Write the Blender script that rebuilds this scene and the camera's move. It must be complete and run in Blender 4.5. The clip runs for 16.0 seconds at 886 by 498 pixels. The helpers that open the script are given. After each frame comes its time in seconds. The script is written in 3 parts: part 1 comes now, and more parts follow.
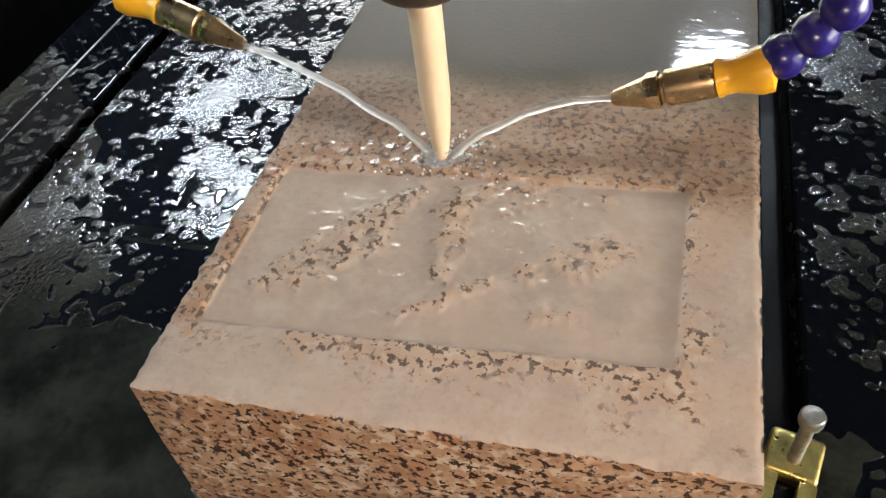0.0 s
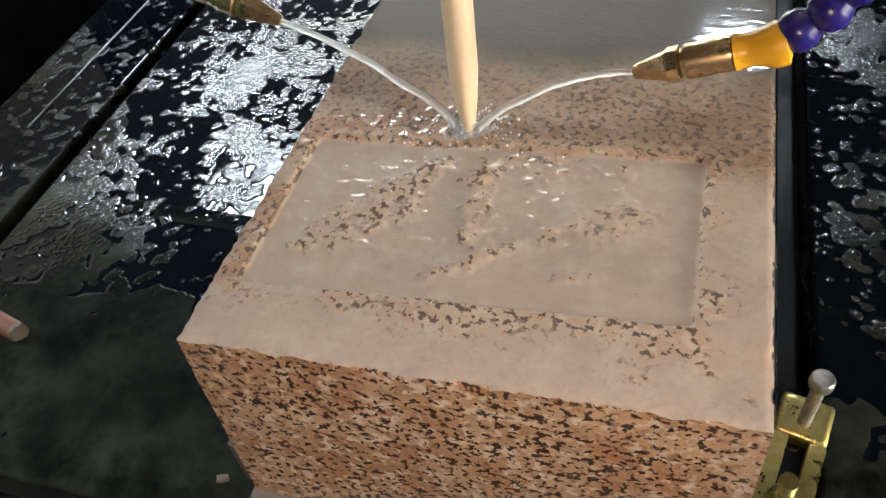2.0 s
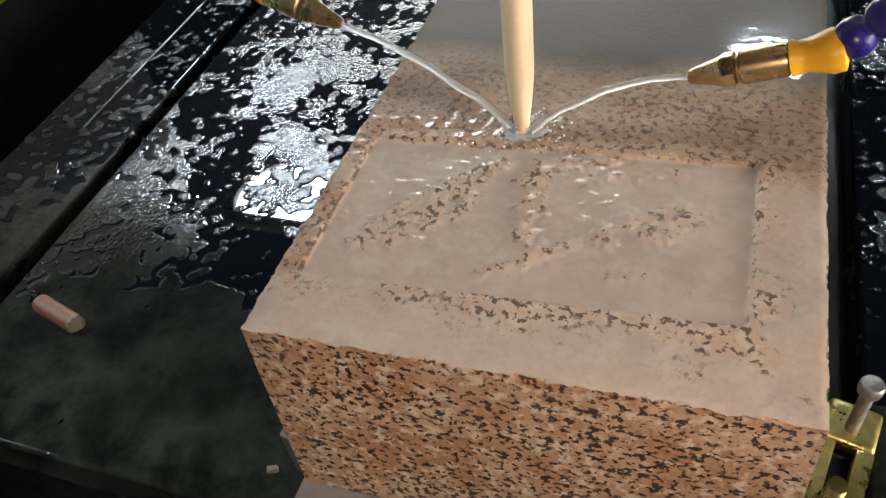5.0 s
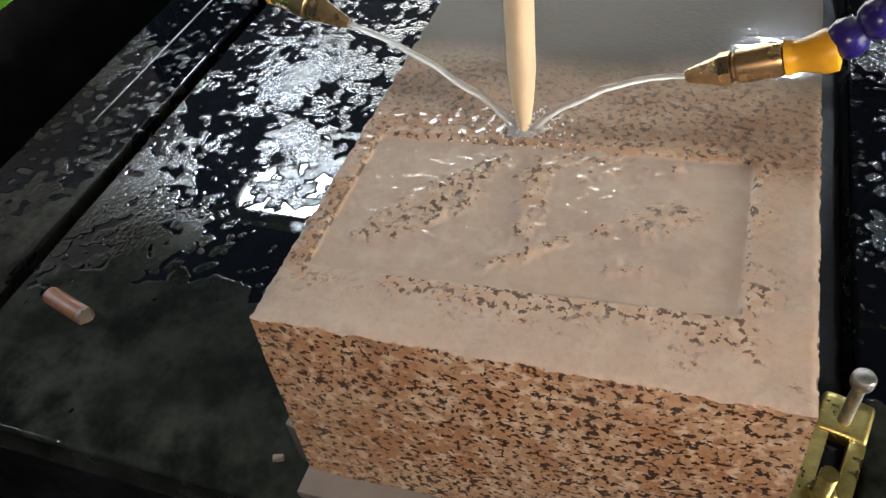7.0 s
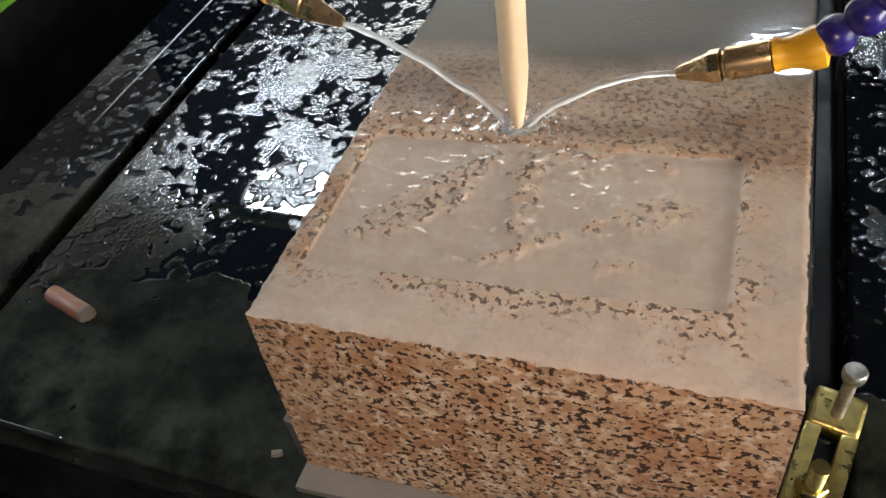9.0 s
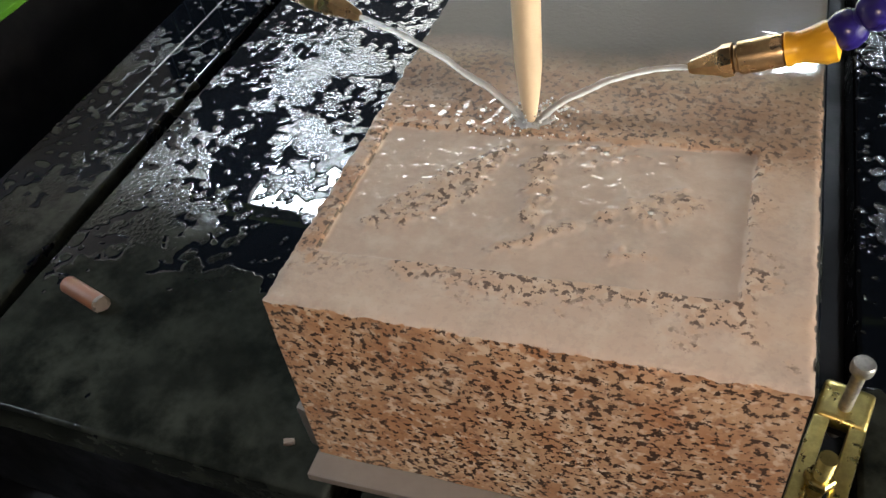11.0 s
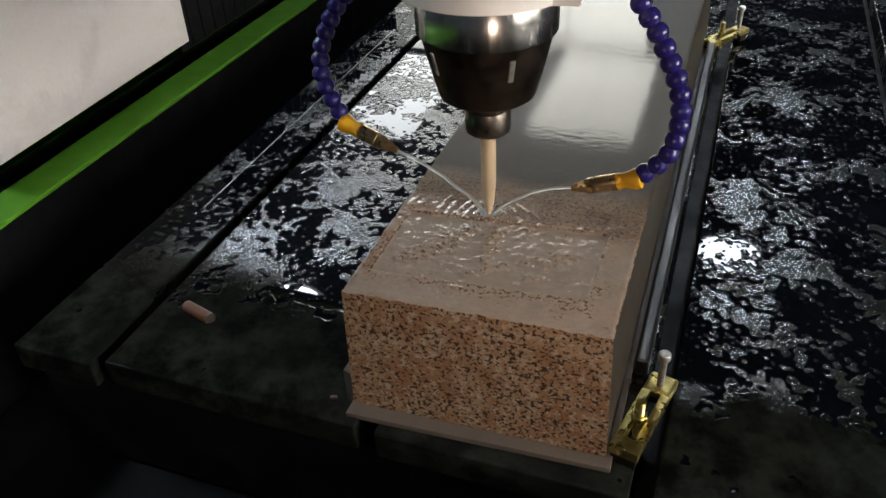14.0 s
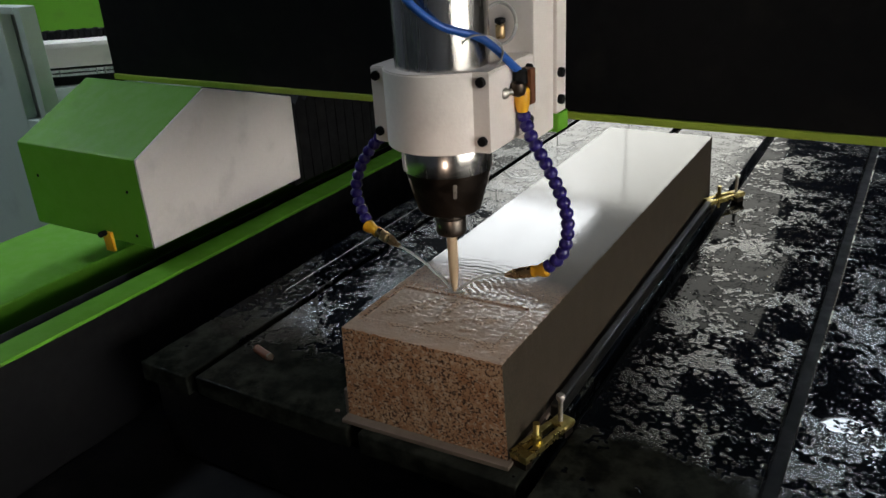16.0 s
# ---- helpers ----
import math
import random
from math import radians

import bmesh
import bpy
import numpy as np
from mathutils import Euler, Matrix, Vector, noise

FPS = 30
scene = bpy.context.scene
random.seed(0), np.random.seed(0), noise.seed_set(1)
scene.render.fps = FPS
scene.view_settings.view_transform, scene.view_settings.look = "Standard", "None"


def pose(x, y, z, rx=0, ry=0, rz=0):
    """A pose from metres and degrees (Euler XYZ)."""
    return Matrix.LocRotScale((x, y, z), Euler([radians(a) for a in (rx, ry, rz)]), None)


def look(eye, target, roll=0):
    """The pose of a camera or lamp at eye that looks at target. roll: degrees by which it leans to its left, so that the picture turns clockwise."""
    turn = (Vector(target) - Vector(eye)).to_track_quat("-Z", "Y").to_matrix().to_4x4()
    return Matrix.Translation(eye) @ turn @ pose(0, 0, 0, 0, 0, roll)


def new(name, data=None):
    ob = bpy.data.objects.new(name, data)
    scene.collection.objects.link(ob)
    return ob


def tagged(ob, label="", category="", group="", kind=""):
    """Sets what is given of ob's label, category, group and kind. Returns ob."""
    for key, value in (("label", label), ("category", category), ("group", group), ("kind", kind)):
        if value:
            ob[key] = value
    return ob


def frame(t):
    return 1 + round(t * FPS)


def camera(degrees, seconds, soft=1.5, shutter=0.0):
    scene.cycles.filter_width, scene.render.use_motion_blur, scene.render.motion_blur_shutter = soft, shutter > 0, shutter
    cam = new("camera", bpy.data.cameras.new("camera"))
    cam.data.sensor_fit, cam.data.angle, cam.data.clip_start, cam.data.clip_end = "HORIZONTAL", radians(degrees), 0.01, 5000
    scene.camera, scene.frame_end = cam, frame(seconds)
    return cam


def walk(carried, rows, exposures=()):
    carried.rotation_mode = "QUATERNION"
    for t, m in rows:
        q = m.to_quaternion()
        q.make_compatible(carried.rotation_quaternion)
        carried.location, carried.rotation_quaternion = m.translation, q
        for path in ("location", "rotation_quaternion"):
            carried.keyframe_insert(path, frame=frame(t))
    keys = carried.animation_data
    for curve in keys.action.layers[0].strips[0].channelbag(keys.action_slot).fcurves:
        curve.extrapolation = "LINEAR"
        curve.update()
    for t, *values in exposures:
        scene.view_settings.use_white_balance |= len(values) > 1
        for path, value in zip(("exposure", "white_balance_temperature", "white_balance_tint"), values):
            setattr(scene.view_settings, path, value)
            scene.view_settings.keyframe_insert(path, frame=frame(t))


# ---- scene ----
cam = camera(58.4, 16.0)
PATH = [
    (0, (0.158, -0.113, 0.332), (-0.316, 1.188, -1.112), -7.5),
    (0.5, (0.161, -0.117, 0.333), (-0.326, 1.167, -1.121), -8.0),
    (1, (0.162, -0.123, 0.337), (-0.329, 1.138, -1.136), -8.2),
    (1.5, (0.161, -0.126, 0.336), (-0.336, 1.134, -1.136), -8.4),
    (2, (0.158, -0.13, 0.338), (-0.347, 1.137, -1.125), -8.3),
    (2.5, (0.158, -0.132, 0.339), (-0.36, 1.139, -1.116), -8.5),
    (3, (0.159, -0.131, 0.341), (-0.367, 1.139, -1.112), -8.6),
    (3.5, (0.158, -0.135, 0.34), (-0.383, 1.138, -1.105), -8.7),
    (4, (0.154, -0.137, 0.339), (-0.399, 1.135, -1.103), -9.0),
    (4.5, (0.152, -0.14, 0.34), (-0.411, 1.129, -1.1), -9.1),
    (5, (0.15, -0.142, 0.341), (-0.422, 1.126, -1.095), -9.0),
    (7.5, (0.155, -0.15, 0.346), (-0.423, 1.115, -1.091), -8.9),
    (8, (0.158, -0.149, 0.346), (-0.422, 1.112, -1.093), -9.2),
    (10.5, (0.158, -0.157, 0.35), (-0.44, 1.097, -1.088), -9.5),
    (11, (0.157, -0.159, 0.347), (-0.445, 1.102, -1.083), -9.3),
    (11.5, (0.157, -0.161, 0.349), (-0.434, 1.107, -1.08), -8.9),
    (12, (0.167, -0.199, 0.37), (-0.41, 1.1, -1.037), -8.4),
    (12.5, (0.182, -0.254, 0.405), (-0.382, 1.098, -0.956), -7.6),
    (13, (0.19, -0.296, 0.426), (-0.357, 1.09, -0.908), -6.7),
    (13.5, (0.207, -0.351, 0.469), (-0.33, 1.09, -0.81), -4.6),
    (14, (0.24, -0.399, 0.487), (-0.353, 1.105, -0.69), -3.1),
    (14.5, (0.311, -0.441, 0.497), (-0.421, 1.087, -0.565), -2.6),
    (15, (0.45, -0.513, 0.537), (-0.434, 1.012, -0.408), -2.4),
    (15.5, (0.507, -0.555, 0.55), (-0.455, 0.97, -0.315), -2.9),
    (16, (0.52, -0.606, 0.557), (-0.448, 0.945, -0.252), -3.5),
]
EXPOSURES = [(0.0, 0.08), (2.5, -0.04), (11.0, -0.12), (11.7, -0.18), (12.5, -0.5), (13.5, -1.0), (14.5, -1.5), (15.2, -1.76), (16.0, -1.82)]
walk(cam, [(t, look(eye, target, roll)) for t, eye, target, roll in PATH], EXPOSURES)

# ---- light: dim hall, bay lamps, windows, added fill lights, and a hand torch held before the stone ----
world = bpy.data.worlds.new("hall_dusk")
scene.world = world
world.use_nodes = True
world.node_tree.nodes["Background"].inputs[0].default_value = (0.55, 0.65, 0.85, 1)
world.node_tree.nodes["Background"].inputs[1].default_value = 0.02

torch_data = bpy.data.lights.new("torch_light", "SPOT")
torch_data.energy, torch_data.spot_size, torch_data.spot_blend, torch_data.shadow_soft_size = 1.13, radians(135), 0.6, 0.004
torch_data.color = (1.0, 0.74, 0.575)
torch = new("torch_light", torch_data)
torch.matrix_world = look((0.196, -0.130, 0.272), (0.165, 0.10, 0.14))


# ---- mesh helpers ----
def box(bm, x0, x1, y0, y1, z0, z1, bevel=0.0, seg=2):
    made = bmesh.ops.create_cube(bm, size=1, matrix=Matrix.LocRotScale(((x0 + x1) / 2, (y0 + y1) / 2, (z0 + z1) / 2), None, (x1 - x0, y1 - y0, z1 - z0)))
    if bevel:
        edges = list({e for v in made["verts"] for e in v.link_edges})
        for f in bmesh.ops.bevel(bm, geom=edges, offset=bevel, segments=seg, affect="EDGES", profile=0.6)["faces"]:
            f.smooth = True
    return bm


def solid(x0, x1, y0, y1, z0, z1, bevel=0.0, seg=2):
    return box(bmesh.new(), x0, x1, y0, y1, z0, z1, bevel, seg)


def lathe(profile, m=None, n=40, phase=0.0):
    """A turned solid: profile of (radius, height) up the local z axis."""
    bm = bmesh.new()
    rings = []
    for r, z in profile:
        rings.append([bm.verts.new((r * math.cos(phase + 2 * math.pi * i / n), r * math.sin(phase + 2 * math.pi * i / n), z)) for i in range(n)])
    for a, b in zip(rings, rings[1:]):
        for i in range(n):
            bm.faces.new((a[i], a[(i + 1) % n], b[(i + 1) % n], b[i])).smooth = True
    bm.faces.new(list(reversed(rings[0])))
    bm.faces.new(rings[-1])
    if m is not None:
        bm.transform(m)
    return bm


def along(a, b):
    """The pose whose z axis runs from a to b."""
    a, b = Vector(a), Vector(b)
    return Matrix.Translation(a) @ (b - a).to_track_quat("Z", "Y").to_matrix().to_4x4()


def spline(points, n):
    """n + 1 points on a smooth curve through points."""
    p = [Vector(q) for q in points]
    p = [2 * p[0] - p[1]] + p + [2 * p[-1] - p[-2]]
    out = []
    for k in range(n + 1):
        u = k / n * (len(p) - 3)
        i = min(int(u), len(p) - 4)
        f = u - i
        a, b, c, d = p[i:i + 4]
        out.append(0.5 * ((2 * b) + (c - a) * f + (2 * a - 5 * b + 4 * c - d) * f * f + (3 * b - a - 3 * c + d) * f ** 3))
    return out


def tube(points, radius, n=10, radii=None):
    bm = bmesh.new()
    rings = []
    for k, p in enumerate(points):
        d = points[min(k + 1, len(points) - 1)] - points[max(k - 1, 0)]
        q = d.to_track_quat("Z", "Y")
        r = radii[k] if radii else radius
        rings.append([bm.verts.new(p + q @ Vector((r * math.cos(2 * math.pi * i / n), r * math.sin(2 * math.pi * i / n), 0))) for i in range(n)])
    for a, b in zip(rings, rings[1:]):
        for i in range(n):
            bm.faces.new((a[i], a[(i + 1) % n], b[(i + 1) % n], b[i])).smooth = True
    bm.faces.new(list(reversed(rings[0])))
    bm.faces.new(rings[-1])
    return bm


def prism(outline, axis, lo, hi, bevel=0.0):
    """A solid from an outline in the two other axes, pushed from lo to hi along axis (0, 1 or 2)."""
    bm = bmesh.new()
    def at(p, v):
        q = list(p)
        q.insert(axis, v)
        return q
    a = [bm.verts.new(at(p, lo)) for p in outline]
    b = [bm.verts.new(at(p, hi)) for p in outline]
    bm.faces.new(a)
    bm.faces.new(list(reversed(b)))
    for i in range(len(a)):
        j = (i + 1) % len(a)
        bm.faces.new((a[j], a[i], b[i], b[j]))
    bmesh.ops.recalc_face_normals(bm, faces=bm.faces)
    if bevel:
        for f in bmesh.ops.bevel(bm, geom=list(bm.edges), offset=bevel, segments=2, affect="EDGES", profile=0.6)["faces"]:
            f.smooth = True
    return bm


def mesh_of(name, bm, material, smooth=40):
    me = bpy.data.meshes.new(name)
    bm.normal_update()
    bm.to_mesh(me)
    round_faces = [f.smooth for f in bm.faces]
    bm.free()
    me.materials.append(material)
    if smooth:
        me.set_sharp_from_angle(angle=radians(smooth))
        me.polygons.foreach_set("use_smooth", round_faces)
    return me


def part(name, bm, material, parent=None, label="", smooth=40):
    ob = new(name, bm if isinstance(bm, bpy.types.Mesh) else mesh_of(name, bm, material, smooth))
    if parent is not None:
        ob.parent = parent
    return tagged(ob, label)


def thing(name, label, category, at=(0, 0, 0), group="", kind=""):
    ob = new(name)
    ob.empty_display_size = 0.02
    ob.matrix_world = pose(*at)
    return tagged(ob, label, category, group, kind)


def one(name, bm, material, label, category, group="", kind="", smooth=40):
    return tagged(part(name, bm, material, None, "", smooth), label, category, group, kind)


SX, SY = 0.075, 0.1285   # axis of the spindle
W, L, H = 0.20, 0.885, 0.12   # stone block


# ---- materials ----
class Mat:
    def __init__(self, name):
        self.m = bpy.data.materials.new(name)
        self.m.use_nodes = True
        self.t = self.m.node_tree
        self.b = self.t.nodes["Principled BSDF"]
        self.co = self.t.nodes.new("ShaderNodeTexCoord").outputs["Object"]

    def node(self, kind, **sets):
        n = self.t.nodes.new(kind)
        for k, v in sets.items():
            n.inputs[k.replace("_", " ")].default_value = v if not hasattr(v, "is_linked") else n.inputs[k.replace("_", " ")].default_value
            if hasattr(v, "is_linked"):
                self.t.links.new(v, n.inputs[k.replace("_", " ")])
        return n

    def link(self, a, b):
        self.t.links.new(a, b)

    def stretched(self, sx, sy, sz, turn=(0, 0, 0)):
        n = self.t.nodes.new("ShaderNodeMapping")
        n.inputs["Scale"].default_value = (sx, sy, sz)
        n.inputs["Rotation"].default_value = [radians(a) for a in turn]
        self.link(self.co, n.inputs["Vector"])
        return n.outputs[0]

    def noise(self, scale, detail=4.0, rough=0.55, co=None, warp=0.0):
        n = self.node("ShaderNodeTexNoise", Scale=scale, Detail=detail, Roughness=rough, Distortion=warp)
        self.link(co or self.co, n.inputs["Vector"])
        return n.outputs[0]

    def wobbled(self, scale, amount, fine=2.0):
        """Object coordinates pushed about by noise."""
        n = self.node("ShaderNodeTexNoise", Scale=scale, Detail=fine)
        self.link(self.co, n.inputs["Vector"])
        push = self.t.nodes.new("ShaderNodeVectorMath")
        push.operation = "MULTIPLY_ADD"
        self.link(n.outputs["Color"], push.inputs[0])
        push.inputs[1].default_value = (amount, amount, amount)
        back = self.t.nodes.new("ShaderNodeVectorMath")
        back.operation = "ADD"
        self.link(self.co, push.inputs[2])
        self.link(push.outputs[0], back.inputs[0])
        back.inputs[1].default_value = (-amount / 2, -amount / 2, -amount / 2)
        return back.outputs[0]

    def cells(self, scale, co=None, feature="F1", out=0):
        n = self.node("ShaderNodeTexVoronoi", Scale=scale)
        n.feature = feature
        self.link(co or self.co, n.inputs["Vector"])
        return n.outputs[out]

    def ramp(self, v, lo, hi, a=0.0, b=1.0):
        n = self.t.nodes.new("ShaderNodeMapRange")
        n.interpolation_type = "SMOOTHSTEP"
        for k, x in zip((1, 2, 3, 4), (lo, hi, a, b)):
            n.inputs[k].default_value = x
        self.link(v, n.inputs[0])
        return n.outputs[0]

    def math(self, op, a, b):
        n = self.t.nodes.new("ShaderNodeMath")
        n.operation = op
        for i, v in enumerate((a, b)):
            if isinstance(v, (int, float)):
                n.inputs[i].default_value = v
            else:
                self.link(v, n.inputs[i])
        return n.outputs[0]

    def mix(self, f, a, b):
        n = self.t.nodes.new("ShaderNodeMix")
        n.data_type = "RGBA"
        if isinstance(f, (int, float)):
            n.inputs[0].default_value = f
        else:
            self.link(f, n.inputs[0])
        for i, v in ((6, a), (7, b)):
            if isinstance(v, tuple):
                n.inputs[i].default_value = (*v, 1)
            else:
                self.link(v, n.inputs[i])
        return n.outputs[2]

    def axis(self, i):
        n = self.t.nodes.new("ShaderNodeSeparateXYZ")
        self.link(self.co, n.inputs[0])
        return n.outputs[i]

    def put(self, **sets):
        for k, v in sets.items():
            s = self.b.inputs[k.replace("_", " ")]
            if isinstance(v, tuple):
                s.default_value = (*v, 1)
            elif isinstance(v, (int, float)):
                s.default_value = v
            else:
                self.link(v, s)
        return self

    def bump(self, height, depth, strength=1.0, under=None):
        n = self.node("ShaderNodeBump", Strength=strength, Distance=depth)
        self.link(height, n.inputs["Height"])
        if under is not None:
            self.link(under, n.inputs["Normal"])
        return n.outputs[0]


def paint(name, colour, rough=0.45, dirt=0.25, metal=0.0, grain=0.0002, dirt_colour=(0.05, 0.045, 0.04)):
    k = Mat(name)
    stain = k.ramp(k.noise(14, 6), 0.5, 0.75)
    fine = k.noise(220, 3)
    c = k.mix(k.math("MULTIPLY", stain, dirt), colour, dirt_colour)
    c = k.mix(k.ramp(fine, 0.35, 0.7, 0, 0.12), c, tuple(min(1, 1.25 * v) for v in colour))
    k.put(Base_Color=c, Roughness=k.ramp(k.noise(40, 4), 0.3, 0.7, rough * 0.8, min(1, rough * 1.2)), Metallic=metal, Normal=k.bump(fine, grain))
    return k.m


def make_granite():
    """Brown-pink granite; milky slurry lies on its top and fills what is cut, and water runs over it."""
    k = Mat("wet_granite")
    flat = k.stretched(1, 1, 1.12, (0, 0, 20))
    c = k.mix(k.ramp(k.noise(34, 5), 0.36, 0.66), (0.33, 0.158, 0.076), (0.43, 0.272, 0.165))
    c = k.mix(k.ramp(k.noise(190, 3), 0.50, 0.64, 0, 0.7), c, (0.56, 0.44, 0.33))
    c = k.mix(k.ramp(k.noise(280, 2), 0.53, 0.68, 0, 0.7), c, (0.24, 0.12, 0.07))
    fleck = k.ramp(k.math("ADD", k.noise(320, 3, 0.58, flat, 0.1), k.math("MULTIPLY", k.noise(30, 2), 0.16)), 0.612, 0.665, 0.0, 0.95)
    x, y, z = k.axis(0), k.axis(1), k.axis(2)
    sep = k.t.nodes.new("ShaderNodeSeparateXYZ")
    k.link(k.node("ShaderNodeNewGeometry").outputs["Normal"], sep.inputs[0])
    top = k.math("MULTIPLY", k.ramp(sep.outputs[2], 0.45, 0.75), k.ramp(z, 0.108, 0.114))
    pool = k.ramp(k.math("ADD", z, k.math("MULTIPLY", k.noise(120, 4), 0.0026)), 0.1206, 0.1196)
    # the slurry lies thick towards the rims of the block and is rinsed thin round the cut panel
    far = k.math("MAXIMUM", k.math("SUBTRACT", x, 0.175), k.math("SUBTRACT", 0.031, y))
    far = k.math("MAXIMUM", far, k.math("SUBTRACT", 0.006, x))
    spread = k.math("ADD", far, k.math("MULTIPLY", k.math("SUBTRACT", k.math("ADD", k.noise(55, 5), k.math("MULTIPLY", k.noise(170, 3), 0.5)), 0.75), 0.05))
    patch = k.ramp(spread, 0.001, 0.011, 0.12, 0.93)
    behind = k.math("MULTIPLY", k.ramp(y, 0.112, 0.122), k.ramp(k.noise(45, 5), 0.35, 0.7, 0.08, 0.45))
    patch = k.math("MAXIMUM", k.math("MULTIPLY", patch, k.ramp(y, 0.108, 0.128, 1.0, 0.35)), behind)
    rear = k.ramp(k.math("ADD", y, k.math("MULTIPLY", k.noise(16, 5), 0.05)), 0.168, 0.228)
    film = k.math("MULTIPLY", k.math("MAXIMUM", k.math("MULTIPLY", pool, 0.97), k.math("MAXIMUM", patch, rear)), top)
    milk = k.mix(k.noise(22, 4), (0.305, 0.220, 0.165), (0.372, 0.282, 0.218))
    milk = k.mix(k.ramp(k.noise(75, 6, 0.65), 0.42, 0.72, 0, 0.45), milk, (0.43, 0.36, 0.285))
    milk = k.mix(k.ramp(k.noise(48, 5, 0.6), 0.5, 0.7, 0, 0.5), milk, (0.24, 0.19, 0.15))
    # the rear of the top takes a far darker brown than the milk
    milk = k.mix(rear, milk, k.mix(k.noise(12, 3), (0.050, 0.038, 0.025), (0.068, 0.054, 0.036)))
    rust = k.math("MULTIPLY", k.ramp(k.noise(20, 4), 0.48, 0.7, 0, 0.55), k.ramp(x, 0.168, 0.186))
    milk = k.mix(k.math("MULTIPLY", rust, k.math("SUBTRACT", 1.0, rear)), milk, (0.36, 0.22, 0.13))
    c = k.mix(k.math("MULTIPLY", k.math("MULTIPLY", top, k.ramp(x, 0.007, 0.016)), k.ramp(y, 0.105, 0.125, 0.6, 0.0)), c, (0.36, 0.275, 0.205))
    c = k.mix(k.math("MULTIPLY", top, k.math("MAXIMUM", k.ramp(x, 0.016, 0.004, 0.0, 0.45), k.ramp(y, 0.105, 0.140, 0.0, 0.6))), c, (0.17, 0.105, 0.064))
    c = k.mix(fleck, c, k.mix(k.noise(60, 2), (0.014, 0.008, 0.006), (0.055, 0.028, 0.016)))
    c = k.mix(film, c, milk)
    # shade put into the colour: +x side darkened to offset the east light
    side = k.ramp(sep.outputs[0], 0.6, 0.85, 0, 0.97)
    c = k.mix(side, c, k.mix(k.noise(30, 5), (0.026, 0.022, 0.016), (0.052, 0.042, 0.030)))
    # water stands level over the stone: rings run out from the cutter and break up into chop
    ring = k.t.nodes.new("ShaderNodeVectorMath")
    ring.operation = "DISTANCE"
    k.link(k.wobbled(26, 0.022), ring.inputs[0])
    ring.inputs[1].default_value = (SX, SY, H)
    reach = ring.outputs["Value"]
    wave = k.math("SINE", k.math("MULTIPLY", reach, 760.0), 0.0)
    fade = k.math("MULTIPLY", k.ramp(reach, 0.004, 0.135, 1.0, 0.0), k.ramp(y, 0.12, 0.17, 1.0, 0.17))
    chop = k.noise(120, 2, 0.5, k.stretched(0.55, 1.35, 1, (0, 0, 12)), 0.6)
    low = k.bump(k.noise(420, 4), 0.0005, 0.5)
    level = k.t.nodes.new("ShaderNodeMix")
    level.data_type = "VECTOR"
    k.link(top, level.inputs[0])
    k.link(k.node("ShaderNodeNewGeometry").outputs["Normal"], level.inputs[4])
    level.inputs[5].default_value = (0, 0, 1)
    wet = k.bump(k.math("MULTIPLY", k.math("MULTIPLY", wave, fade), top), 0.00019, 1.0, level.outputs[1])
    wet = k.bump(k.math("MULTIPLY", k.math("MULTIPLY", chop, k.ramp(y, 0.10, 0.16, 1.0, 0.07)), top), 0.0011, 1.0, wet)
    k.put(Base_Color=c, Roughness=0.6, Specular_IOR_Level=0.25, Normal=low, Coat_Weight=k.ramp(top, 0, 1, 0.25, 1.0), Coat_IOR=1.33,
          Coat_Roughness=k.math("ADD", k.math("MULTIPLY", rear, 0.02), 0.03), Coat_Normal=wet)
    return k.m


